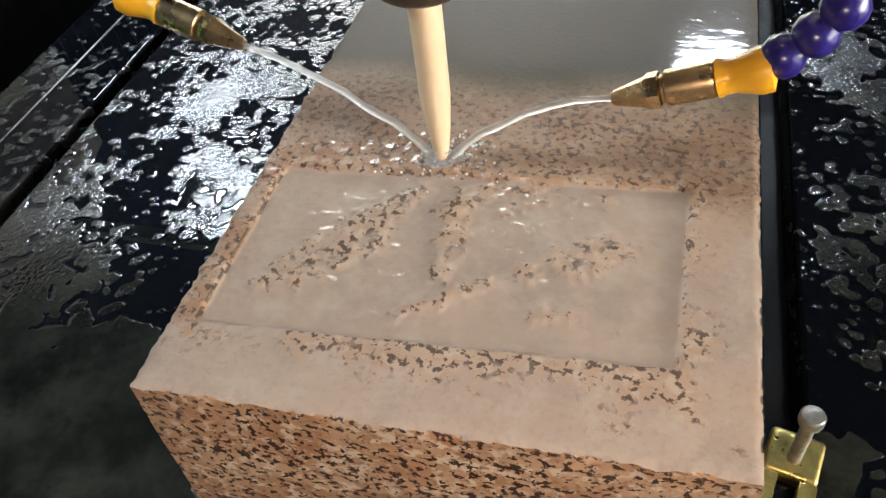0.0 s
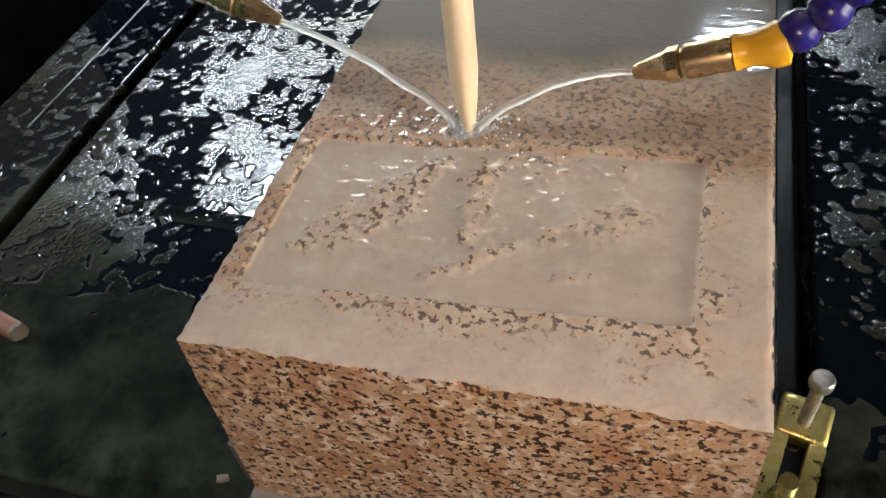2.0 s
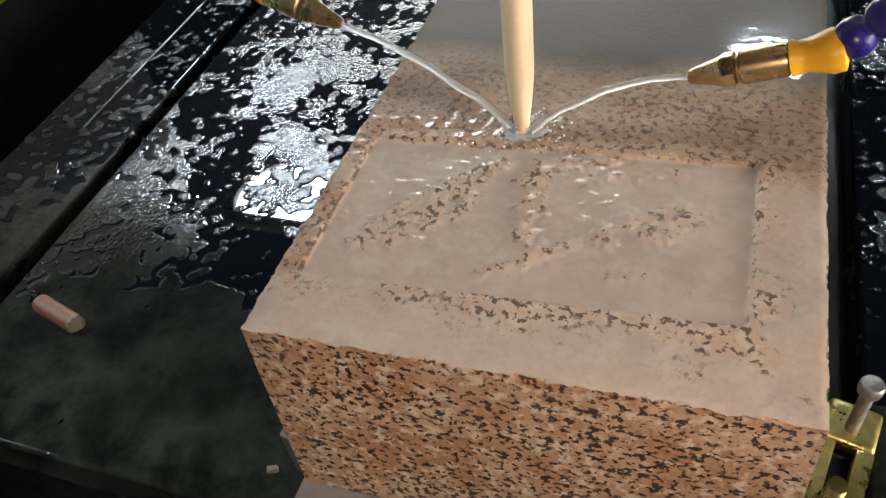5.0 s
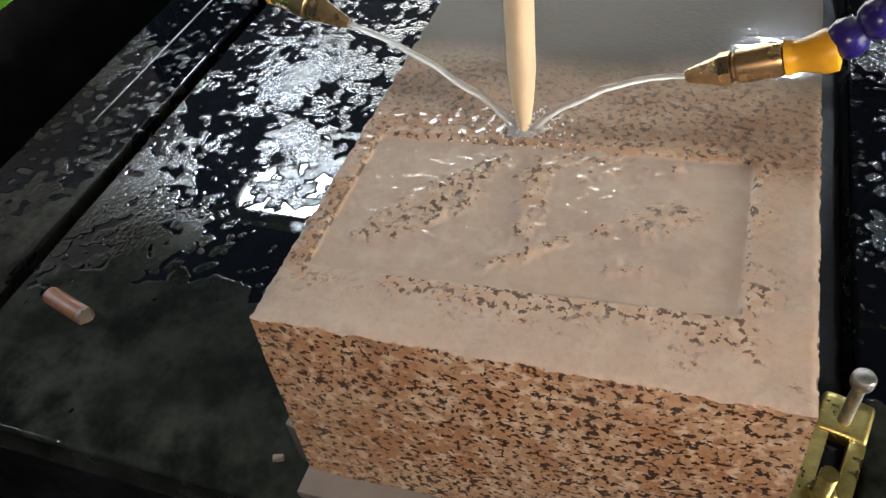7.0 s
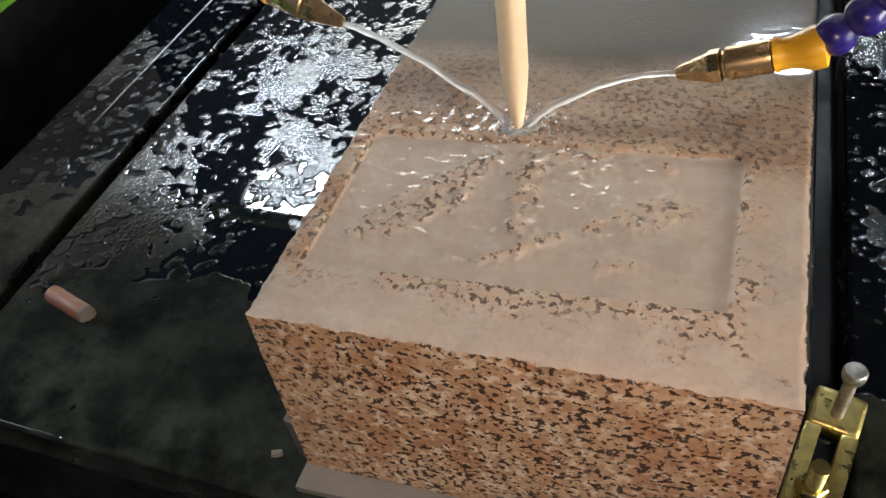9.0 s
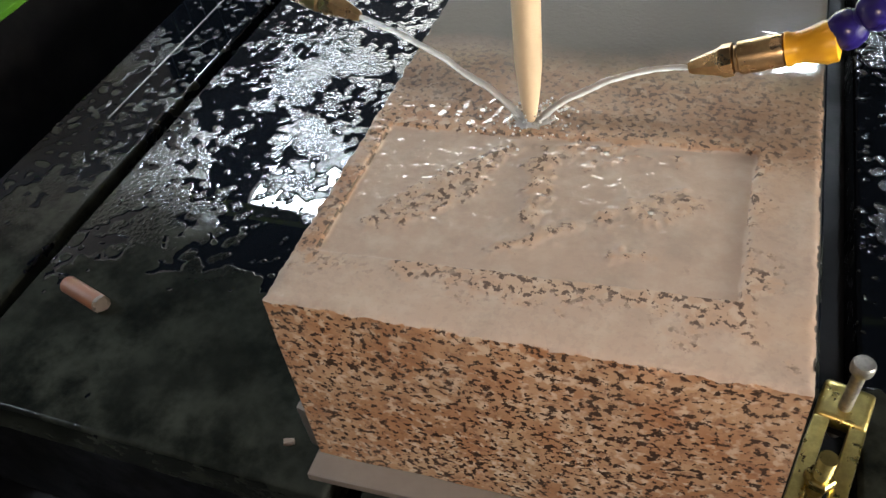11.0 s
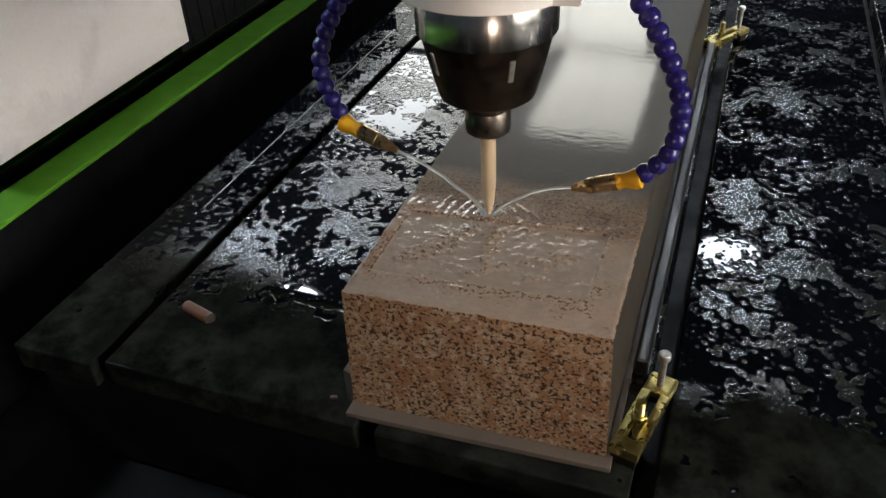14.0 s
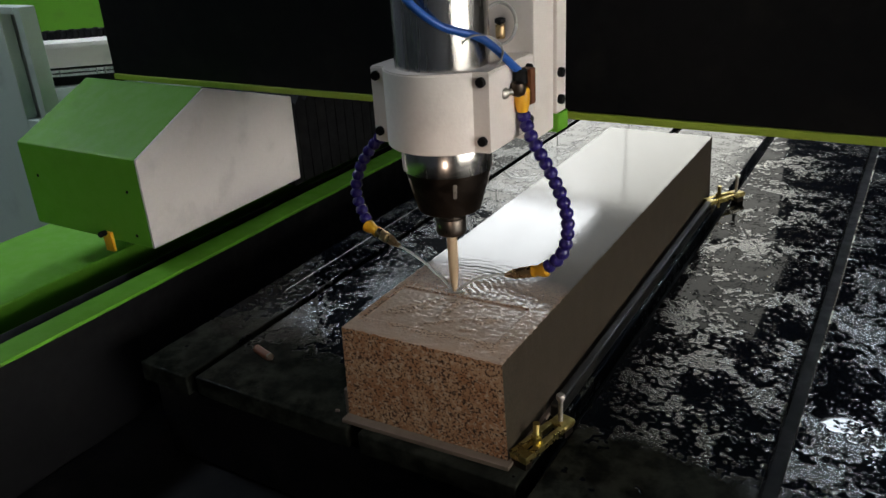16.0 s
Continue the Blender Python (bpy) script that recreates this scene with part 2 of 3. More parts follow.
def make_table():
    """Dark steel table under water: dark even films between raised, bubbly patches with rounded rims."""
    k = Mat("wet_steel_table")
    big = k.noise(11, 3, 0.5)
    mud = k.ramp(k.math("ADD", k.axis(1), k.math("MULTIPLY", k.noise(20, 4), 0.10)), 0.20, 0.09, 0.0, 0.24)
    lobe = k.math("SUBTRACT", 0.45, k.cells(125, k.wobbled(70, 0.007), "SMOOTH_F1"))
    shore = k.math("ADD", k.math("ADD", k.math("MULTIPLY", lobe, 0.42), k.math("MULTIPLY", k.noise(34, 2, 0.5, None, 0.3), 0.45)),
                   k.math("ADD", k.math("MULTIPLY", big, 0.90), k.math("SUBTRACT", mud, k.math("MULTIPLY", k.ramp(k.axis(0), 0.16, 0.24), 0.035))))
    patch = k.ramp(shore, 0.690, 0.708)
    # the film curls up in a bright meniscus round each patch; drops stand on the patches
    rim = k.ramp(shore, 0.648, 0.722)
    clear = k.ramp(mud, 0.03, 0.18, 1.0, 0.06)
    drop = k.ramp(k.cells(185), 0.05, 0.55, 1.0, 0.0)
    spot = k.ramp(k.noise(40, 3), 0.50, 0.60)
    beyond = k.ramp(k.axis(0), 0.16, 0.24)
    lumps = k.math("ADD", k.math("MULTIPLY", k.math("MULTIPLY", k.noise(330, 2), patch), 0.55), k.math("MULTIPLY", k.math("MULTIPLY", drop, spot), k.math("ADD", k.math("MULTIPLY", beyond, 0.30), k.math("MULTIPLY", patch, 0.25))))
    lumps = k.math("MULTIPLY", lumps, clear)
    dull = k.mix(k.ramp(k.noise(26, 6, 0.65), 0.36, 0.68), (0.004, 0.0045, 0.004), (0.028, 0.030, 0.024))
    dull = k.mix(k.ramp(k.noise(9, 5, 0.65), 0.42, 0.72, 0, 0.75), dull, (0.012, 0.013, 0.011))
    c = k.mix(patch, (0.003, 0.004, 0.006), dull)
    glossy = k.math("MULTIPLY", k.math("MULTIPLY", patch, clear), k.ramp(k.axis(0), 0.2, 0.32, 1.0, 0.9))
    glossy = k.math("MULTIPLY", glossy, k.ramp(k.axis(0), -0.25, -0.235, 0.35, 1.0))
    relief = k.bump(lumps, 0.0010, 1.0, k.bump(k.math("MULTIPLY", rim, k.ramp(k.axis(0), 0.24, 0.40, 1.0, 0.7)), 0.00040, 1.0))
    k.put(Base_Color=c, Roughness=k.ramp(patch, 0, 1, 0.5, 0.20), Specular_IOR_Level=k.math("MULTIPLY", glossy, 0.22), Normal=relief,
          Coat_Weight=k.math("ADD", k.math("MULTIPLY", k.math("SUBTRACT", 1.0, patch), k.math("SUBTRACT", k.ramp(k.axis(0), -0.264, -0.255, 0.22, 0.9), k.math("MULTIPLY", beyond, 0.62))), k.math("MULTIPLY", glossy, k.math("ADD", 0.18, k.math("MULTIPLY", beyond, 0.65)))), Coat_IOR=1.33, Coat_Roughness=k.ramp(patch, 0, 1, 0.02, 0.07), Coat_Normal=relief)
    return k.m


def metal(name, colour, rough, scale=60, stretch=(1, 1, 1), scratch=0.00015):
    k = Mat(name)
    n = k.noise(scale, 5, 0.6, k.stretched(*stretch))
    k.put(Base_Color=k.mix(k.ramp(n, 0.3, 0.75), colour, tuple(v * 0.6 for v in colour)), Metallic=1.0,
          Roughness=k.ramp(n, 0.3, 0.7, rough * 0.7, rough * 1.4), Normal=k.bump(n, scratch))
    return k.m


GRANITE, TABLE = make_granite(), make_table()
GREEN = paint("green_paint", (0.13, 0.36, 0.03), 0.5, 0.15)
LIME = paint("lime_paint", (0.40, 0.52, 0.06), 0.5, 0.15)
WHITE = paint("white_paint", (0.86, 0.79, 0.74), 0.45, 0.12)
PANEL_WHITE = paint("scuffed_white_paint", (0.76, 0.72, 0.69), 0.5, 0.3, dirt_colour=(0.35, 0.32, 0.3))
BLACK = paint("black_cover", (0.007, 0.007, 0.008), 0.65, 0.2)
DARK = paint("dark_trough", (0.007, 0.007, 0.008), 0.5, 0.3)
GREEN.node_tree.nodes["Principled BSDF"].inputs["Specular IOR Level"].default_value = 0.2
for dim in (BLACK, DARK):
    dim.node_tree.nodes["Principled BSDF"].inputs["Specular IOR Level"].default_value = 0.12
STEEL = metal("brushed_steel", (0.62, 0.60, 0.57), 0.22, 90, (1, 1, 0.05))
DARK_STEEL = metal("blackened_steel", (0.075, 0.058, 0.047), 0.42, 70)
NUT_STEEL = metal("worn_nut_steel", (0.19, 0.16, 0.135), 0.36, 80)
ZINC = metal("yellow_zinc", (0.60, 0.48, 0.17), 0.33, 120, scratch=0.0005)
WET_BAR = metal("wet_steel_bar", (0.12, 0.117, 0.11), 0.36, 40, (1, 0.2, 1), 0.0005)
BRASS = metal("worn_brass", (0.66, 0.47, 0.25), 0.3, 120)
BOLT_STEEL = metal("bolt_steel", (0.70, 0.66, 0.60), 0.45, 160, scratch=0.0004)
BLUE = paint("blue_hose_plastic", (0.022, 0.014, 0.145), 0.28, 0.1)
YELLOW = paint("yellow_hose_plastic", (0.85, 0.42, 0.02), 0.35, 0.15)
TAN = paint("tan_coated_tool", (0.62, 0.47, 0.30), 0.4, 0.2)
AIR_BLUE = paint("blue_air_line", (0.02, 0.10, 0.42), 0.35, 0.05)
CARD = paint("pale_board", (0.135, 0.102, 0.077), 0.6, 0.4)
STUB = paint("brown_stub", (0.17, 0.062, 0.028), 0.5, 0.35)
GREY_PANEL = paint("grey_green_panel", (0.52, 0.60, 0.54), 0.55, 0.15)
GREY = paint("grey_steel_post", (0.25, 0.25, 0.25), 0.5, 0.3)
HALL_WALL = paint("hall_wall", (0.06, 0.07, 0.09), 0.8, 0.3)
CLEAR = paint("clear_tube", (0.45, 0.44, 0.42), 0.2, 0.05)
FLOOR = paint("hall_floor", (0.03, 0.03, 0.03), 0.6, 0.4)


def lamp_glow(name, colour, strength):
    m = bpy.data.materials.new(name)
    m.use_nodes = True
    b = m.node_tree.nodes["Principled BSDF"]
    b.inputs["Emission Color"].default_value = (*colour, 1)
    b.inputs["Emission Strength"].default_value = strength
    return m


def make_water():
    k = Mat("water_jet")
    k.put(Base_Color=(0.93, 0.94, 0.94), Roughness=0.38, IOR=1.33, Transmission_Weight=0.82, Normal=k.bump(k.noise(260, 3), 0.0015, 0.8))
    return k.m


WATER = make_water()
GLOW = lamp_glow("bay_lamp_glow", (0.78, 0.89, 1.0), 310)
WINDOW = lamp_glow("lit_window", (1.0, 0.99, 0.90), 9.5)
SKYLIGHT = lamp_glow("lit_skylight", (0.93, 0.97, 1.0), 27)
EAST_FILL = lamp_glow("east_fill_glow", (1.0, 0.97, 0.90), 42)

# ---- setting ----
one("floor", solid(-6, 6, -5, 9, -0.85, -0.8), FLOOR, "dark concrete floor of a machine hall", "floor", kind="structure")
one("ceiling", solid(-6, 6, -5, 9, 3.6, 3.7), HALL_WALL, "grey ceiling of a machine hall", "ceiling", kind="structure")
one("wall_north", solid(-6, 6, 9, 9.1, -0.8, 3.6), HALL_WALL, "grey painted far wall of the hall", "wall", kind="structure")
one("wall_south", solid(-6, 6, -5.1, -5, -0.8, 3.6), HALL_WALL, "grey painted wall behind the walk", "wall", kind="structure")
one("wall_west", solid(-6.1, -6, -5, 9, -0.8, 3.6), HALL_WALL, "grey painted side wall of the hall", "wall", kind="structure")
one("wall_east", solid(6, 6.1, -5, 9, -0.8, 3.6), HALL_WALL, "grey painted side wall of the hall", "wall", kind="structure")

window = thing("window_1", "long band of lit frosted windows in the hall wall", "window", (0, 8.97, 0), kind="structure")
for i in range(5):
    part("pane", solid(-5.44 + 0.95 * i, -4.5 + 0.95 * i, 0, 0.02, 0.9, 3.55), WINDOW, window, "lit frosted pane", 0)
    part("window_frame", solid(-5.45 + 0.95 * i, -5.441 + 0.95 * i, -0.01, 0.025, 0.85, 3.59), GREY, window)

# added fill light: unseen glowing panes that brighten the gantry foot's white plate
window = thing("east_fill_panes", "row of added bright fill panes in the side wall, out of view", "window", (5.97, 0, 0), kind="structure")
for i in range(4):
    part("pane", solid(0, 0.02, -3.0 + 0.95 * i, -2.1 + 0.95 * i, 0.2, 2.0), EAST_FILL, window, "lit frosted pane", 0)
    part("window_frame", solid(-0.01, 0.025, -3.05 + 0.95 * i, -3.0 + 0.95 * i, 0.15, 2.05), GREY, window)


def skylight(name, x0, y0, wide, deep, glow):
    ob = thing(name, "frosted skylight of two lit panes in the hall ceiling", "skylight", (x0, y0, 3.575), kind="structure")
    half = wide / 2
    for i in range(2):
        part("pane", solid(half * i + 0.004, half * (i + 1) - 0.004, 0.03, deep, 0.004, 0.02), glow, ob, "lit frosted pane", 0)
        part("window_frame", solid(half * i - 0.0035, half * i + 0.0035, 0.03, deep, 0.0, 0.024), GREY, ob)
    part("window_frame", solid(wide - 0.0035, wide + 0.04, 0.03, deep, 0.0, 0.024), GREY, ob)
    for y in (-0.02, deep + 0.002):
        part("window_frame", solid(-0.02, wide + 0.04, y, y + 0.048, 0.0, 0.024), GREY, ob)


skylight("window_3", -4.25, 6.55, 1.40, 2.25, SKYLIGHT)
skylight("window_4", -1.60, 6.65, 1.10, 2.15, WINDOW)


def bay_lamp(x, y, r):
    lamp = thing("bay_lamp", "round white bay lamp hanging lit from the hall ceiling", "ceiling lamp", (x, y, 3.2), "bay lamps")
    part("shade", lathe([(0.06, 0.34), (0.08, 0.28), (r + 0.02, 0.02), (r + 0.02, 0.0), (r, 0.004), (0.07, 0.26)], None, 32), WHITE, lamp)
    part("lens", lathe([(r - 0.002, 0.01), (r - 0.002, 0.02)], None, 32), GLOW, lamp, "glowing lamp lens")
    part("rod", lathe([(0.012, 0.33), (0.012, 0.41)], None, 12), GREY, lamp)


bay_lamp(-2.50, 3.25, 0.34)
bay_lamp(0.50, 4.90, 0.235)
# added fill lamp, unseen, that lifts the green foot and the grey leg
bay_lamp(-3.6, -0.3, 0.31)

# ---- table of the router ----
TZ = -0.006


def table_strip(x0, x1, y0, y1):
    return part("table_strip", solid(x0, x1, y0, y1, TZ - 0.03, TZ, 0.0028, 3), TABLE, table)


table = thing("worktable", "dark wet steel table with T-slots, streaked with slurry and water", "worktable", (0, 0, 0), kind="structure")
table_strip(-0.347, -0.2575, -0.026, 1.9)
table_strip(-0.2470, 0.005, -0.020, 1.9)
table_strip(0.022, 0.226, -0.022, 1.9)
table_strip(0.243, 0.447, -0.45, 1.9)
table_strip(0.464, 0.70, -0.45, 1.9)
table_strip(0.717, 0.95, -0.45, 1.9)
part("seam", solid(-0.3050, -0.3034, 0.23, 0.80, TZ - 0.001, TZ + 0.0007, 0.0005), WET_BAR, table, "thin bright seam in the table")
part("table_frame", solid(-0.34, 0.94, -0.012, 1.85, -0.16, TZ - 0.032, 0.002), DARK, table, "dark frame under the slots")
part("lower_tray", solid(-0.459, 0.95, -1.10, 1.9, -0.20, -0.165, 0.002), DARK, table, "dark drip tray below the table edge")

# ---- the side rail, trough and gantry ----
rail = thing("machine_bed", "green-edged steel bed side with a black trough", "machine bed")
part("top_rail", solid(-0.512, -0.461, -1.2, 2.2, 0.024, 0.03, 0.002), GREEN, rail, "green painted rail")
part("trough_wall", solid(-0.508, -0.462, -1.2, 2.2, -0.6, 0.0235), BLACK, rail)
part("guide_bar", lathe([(0.03, -1.2), (0.03, 2.2)], pose(-0.60, 0, -0.035, -90), 24), BLACK, rail, "dark round guide cover")
part("outer_beam", solid(-0.95, -0.69, -1.2, 2.2, -0.6, 0.0, 0.004), GREEN, rail, "green outer bed beam")

carriage = thing("gantry_leg", "green gantry foot with a scuffed white side plate", "gantry leg")
SIDE = [(0.146, 0.216), (0.146, 0.068), (0.508, 0.072), (0.511, 0.232), (0.306, 0.293)]
part("body", prism(SIDE, 0, -0.797, -0.4985, 0.003), GREEN, carriage, "green sheet metal cover")
part("side_plate", prism(SIDE, 0, -0.4975, -0.493, 0.001), PANEL_WHITE, carriage, "scuffed white side plate")

beam = thing("gantry_beam", "black gantry beam cover with a green lower edge", "gantry beam")
part("cover", solid(-0.84, 1.3, 0.40, 0.414, 0.279, 1.1, 0.002), BLACK, beam)
part("lower_edge", solid(-0.84, 1.3, 0.398, 0.416, 0.268, 0.2785, 0.002), LIME, beam, "green painted lower edge")
part("core", solid(-0.8, 1.25, 0.4145, 0.62, 0.60, 0.95, 0.01), DARK, beam)

# ---- stone ----
RELIEF = [((0.026, 0.051), (0.049, 0.061), 0.004), ((0.049, 0.062), (0.064, 0.082), 0.004), ((0.034, 0.061), (0.059, 0.092), 0.008), ((0.060, 0.095), (0.070, 0.108), 0.004),
          ((0.088, 0.064), (0.088, 0.078), 0.004), ((0.090, 0.080), (0.084, 0.096), 0.006), ((0.086, 0.098), (0.092, 0.108), 0.006), ((0.088, 0.109), (0.118, 0.1145), 0.004),
          ((0.081, 0.045), (0.106, 0.062), 0.003), ((0.100, 0.057), (0.088, 0.064), 0.003), ((0.120, 0.070), (0.136, 0.085), 0.004), ((0.132, 0.078), (0.149, 0.085), 0.008),
          ((0.109, 0.101), (0.124, 0.111), 0.0025), ((0.124, 0.111), (0.147, 0.110), 0.002), ((0.126, 0.049), (0.138, 0.052), 0.002)]


def stone_height(x, y):
    """The top of the stone: a shallow cut panel in which ragged reliefs stand."""
    rag = 0.0016 * noise.noise((x * 160, y * 160, 0.3)) + 0.0007 * noise.noise((x * 480, y * 480, 4.3))
    fine = 0.00022 * noise.noise((x * 300, y * 300, 1.7)) * max(0, min(1, (0.165 - y) / 0.02))
    slope = 0.006 * (x - 0.009) / 0.166
    inside = min(x - 0.009, 0.1755 - x, y - 0.0290 - slope, 0.1150 + slope - y) + 0.35 * rag
    z = H + fine
    if inside > 0:
        d = 1.0
        for (ax, ay), (bx, by), r in RELIEF:
            u = max(0, min(1, ((x - ax) * (bx - ax) + (y - ay) * (by - ay)) / ((bx - ax) ** 2 + (by - ay) ** 2)))
            d = min(d, math.hypot(x - ax - u * (bx - ax), y - ay - u * (by - ay)) - r)
        d += 2.2 * rag + 0.003 * noise.noise((x * 330, y * 330, 6))
        stand = max(0, min(1, 0.5 - d / 0.006))
        cut = min(1, inside / 0.0012)
        z -= cut * (0.0021 - 0.0012 * stand - 0.0006 * stand * noise.noise((x * 260, y * 260, 9)))
    edge = min(x, W - x, y, L - y)
    z -= 0.0016 * max(0, 1 - edge / 0.003) ** 2 * (0.7 + noise.noise((x * 120, y * 120, 5)) + 0.6 * noise.noise((x * 400, y * 400, 2)))
    return z


def stone_mesh():
    xs = [W * i / 200 for i in range(201)]
    ys = [0.0011 * i for i in range(150)] + [0.165 + (L - 0.165) * i / 120 for i in range(1, 121)]
    verts, faces, plain = [], [], []
    nx, ny = len(xs), len(ys)
    for y in ys:
        for x in xs:
            chip = 0.0009 * noise.noise((x * 90, y * 90, 7)) + 0.0006 * noise.noise((x * 350, y * 350, 8))
            px = x + (chip if x in (0.0, W) else 0)
            py = y + 0.006 * (x / W) * (1 - y / L) + (chip if y == 0 else 0)
            verts.append((px, py, stone_height(x, y)))
            plain.append((x, y + 0.006 * (x / W) * (1 - y / L)))
    for j in range(ny - 1):
        for i in range(nx - 1):
            a = j * nx + i
            faces.append((a, a + 1, a + nx + 1, a + nx))
    ring = [i for i in range(nx)] + [j * nx + nx - 1 for j in range(1, ny)] + [(ny - 1) * nx + i for i in range(nx - 2, -1, -1)] + [j * nx for j in range(ny - 2, 0, -1)]
    last = ring
    for f in (0.97, 0.75, 0.5, 0.25, 0.0):
        level = []
        for k in ring:
            (x, y), z = plain[k], (verts[k][2] if f > 0.9 else H)
            out = 0.0007 * noise.noise((x * 30, y * 30, f * 6))
            grow = (1 - f) * 0.004
            sx = -1 if x < 0.01 else (1 if x > W - 0.01 else 0)
            sy = -1 if y < 0.01 else (1 if y > L - 0.01 else 0)
            level.append(len(verts))
            verts.append((x + sx * (grow + out), y + sy * out, z * f))
        for a in range(len(ring)):
            b = (a + 1) % len(ring)
            faces.append((last[a], level[a], level[b], last[b]))
        last = level
    faces.append(tuple(last))
    me = bpy.data.meshes.new("stone_block")
    me.from_pydata(verts, [], faces)
    me.validate()
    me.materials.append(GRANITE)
    me.shade_smooth()
    me.set_sharp_from_angle(angle=radians(50))
    return me


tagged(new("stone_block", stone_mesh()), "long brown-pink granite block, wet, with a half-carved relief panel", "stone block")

# the thin board that the stone lies on, and the packing at its side
one("packing_board", prism([(-0.006, -0.013), (0.209, -0.004), (0.209, 0.86), (-0.006, 0.86)], 2, TZ, -0.0005, 0.001), CARD, "thin pale board under the granite block", "board")
one("wooden_wedge", prism([(-0.0135, 0.006), (-0.0055, 0.004), (-0.0055, 0.034), (-0.0125, 0.036)], 2, TZ, 0.028, 0.001), CARD, "pale wooden wedge standing against the granite block", "wedge")
one("side_bar", solid(0.2095, 0.2215, 0.105, 0.86, TZ, 0.012, 0.003, 3), WET_BAR, "wet grey steel bar along the foot of the granite block", "steel bar")


STUB_AT = pose(-0.2145, 0.066, TZ + 0.0051, 0, 0, -16) @ pose(0, 0, 0, 0, 90)
stub = thing("pipe_stub", "short hollow brown pipe stub with pale torn end, on wet table", "pipe stub")
part("tube", lathe([(0.0040, 0.0), (0.0056, 0.0004), (0.0058, 0.001), (0.0057, 0.016), (0.0058, 0.0318), (0.0054, 0.0325), (0.0043, 0.0326), (0.0041, 0.012)], STUB_AT, 18), STUB, stub)


def torn_rim():
    """A ragged pale lip round the pipe's broken end."""
    bm = lathe([(0.0043, 0.0324), (0.0055, 0.0324), (0.0056, 0.0340), (0.0045, 0.0338)], None, 18)
    rng = random.Random(5)
    for v in bm.verts:
        if v.co.z > 0.033:
            v.co.z += rng.uniform(-0.0012, 0.0022)
    bm.transform(STUB_AT)
    return bm


part("torn_rim", torn_rim(), CARD, stub, "pale ragged metal lip")


# ---- hold-down clamps ----
def clamp(x, y, turn):
    """A slotted zinc strap: its toe bears on the stone's foot, with a tall bolt and a threaded stud through it."""
    ob = thing("hold_down_clamp", "slotted yellow-zinc clamp strap with bolt and stud beside the granite block", "clamp", (x, y, TZ, 0, 0, turn), "hold-down clamps")
    bm = bmesh.new()
    z0, z1 = 0.010, 0.0185
    box(bm, -0.0115, -0.0042, -0.032, 0.022, z0, z1, 0.001)
    box(bm, 0.0042, 0.0115, -0.032, 0.022, z0, z1, 0.001)
    box(bm, -0.0115, 0.0115, 0.0222, 0.045, z0, z1, 0.0032, 3)
    box(bm, -0.0115, 0.0115, -0.046, -0.0322, z0 - 0.001, z1, 0.0015)
    part("strap", bm, ZINC, ob, "yellow zinc strap with a slot")
    part("heel_block", solid(-0.009, 0.009, 0.027, 0.043, 0.0, 0.0098, 0.001), DARK_STEEL, ob)
    part("toe_block", solid(-0.010, 0.010, -0.045, -0.034, 0.0, 0.0088, 0.001), DARK_STEEL, ob)
    bolt = part("bolt", lathe([(0.0029, -0.004), (0.0029, 0.048)], pose(0.000, 0.031, 0), 18), BOLT_STEEL, ob, "bright tall bolt")
    part("bolt_head", lathe([(0.0036, 0.0462), (0.0048, 0.0475), (0.0051, 0.0490), (0.0051, 0.0522), (0.0044, 0.0534), (0.0020, 0.0537)], pose(0.000, 0.031, 0), 18), BOLT_STEEL, bolt)
    rings = [(0.0032 + (0.0007 if i % 2 else 0), -0.004 + 0.0011 * i) for i in range(40)]
    part("stud", lathe(rings, pose(-0.001, -0.012, 0), 18), ZINC, ob, "threaded zinc stud")
    part("nut", lathe([(0.006, 0.0187), (0.0066, 0.0195), (0.0066, 0.0235), (0.0058, 0.0243)], pose(-0.001, -0.012, 0), 6), ZINC, ob)
    return ob


clamp(0.2262, 0.0505, -13)
clamp(0.2340, 0.868, -32)


def chip():
    bm = solid(-0.0030, 0.0030, -0.0018, 0.0018, 0, 0.0022, 0.0008)
    rng = random.Random(3)
    for v in bm.verts:
        v.co.x *= rng.uniform(0.7, 1.1)
        v.co.y *= rng.uniform(0.6, 1.2)
    bm.transform(pose(-0.025, 0.003, TZ, 0, 0, 24))
    return bm


one("stone_chip", chip(), CARD, "small pale stone chip lying on the dark table", "stone chip")

# ---- spindle on its slide ----
spindle = thing("router_spindle", "steel router spindle in a white clamp housing with a tan cutter", "spindle", (SX, SY, 0))
part("cutter", lathe([(0.0016, 0.1165), (0.0030, 0.1225), (0.0048, 0.1360), (0.0061, 0.1520), (0.0062, 0.2010)], None, 24), TAN, spindle, "tan tapered stone cutter")
part("collet_nut", lathe([(0.0085, 0.1968), (0.0150, 0.1972), (0.0172, 0.1990), (0.0176, 0.2010), (0.0176, 0.2170), (0.0168, 0.2182), (0.0160, 0.2186), (0.0160, 0.2215), (0.0128, 0.2222), (0.0128, 0.2320)], None, 48), NUT_STEEL, spindle, "dark collet nut")
cap = part("nose_cap", lathe([(0.020, 0.2288), (0.0335, 0.2290), (0.0362, 0.2308), (0.0400, 0.2440), (0.0440, 0.2600), (0.0482, 0.2780), (0.0485, 0.2798)], None, 64), DARK_STEEL, spindle, "dark steel nose cap with key slots", 22)
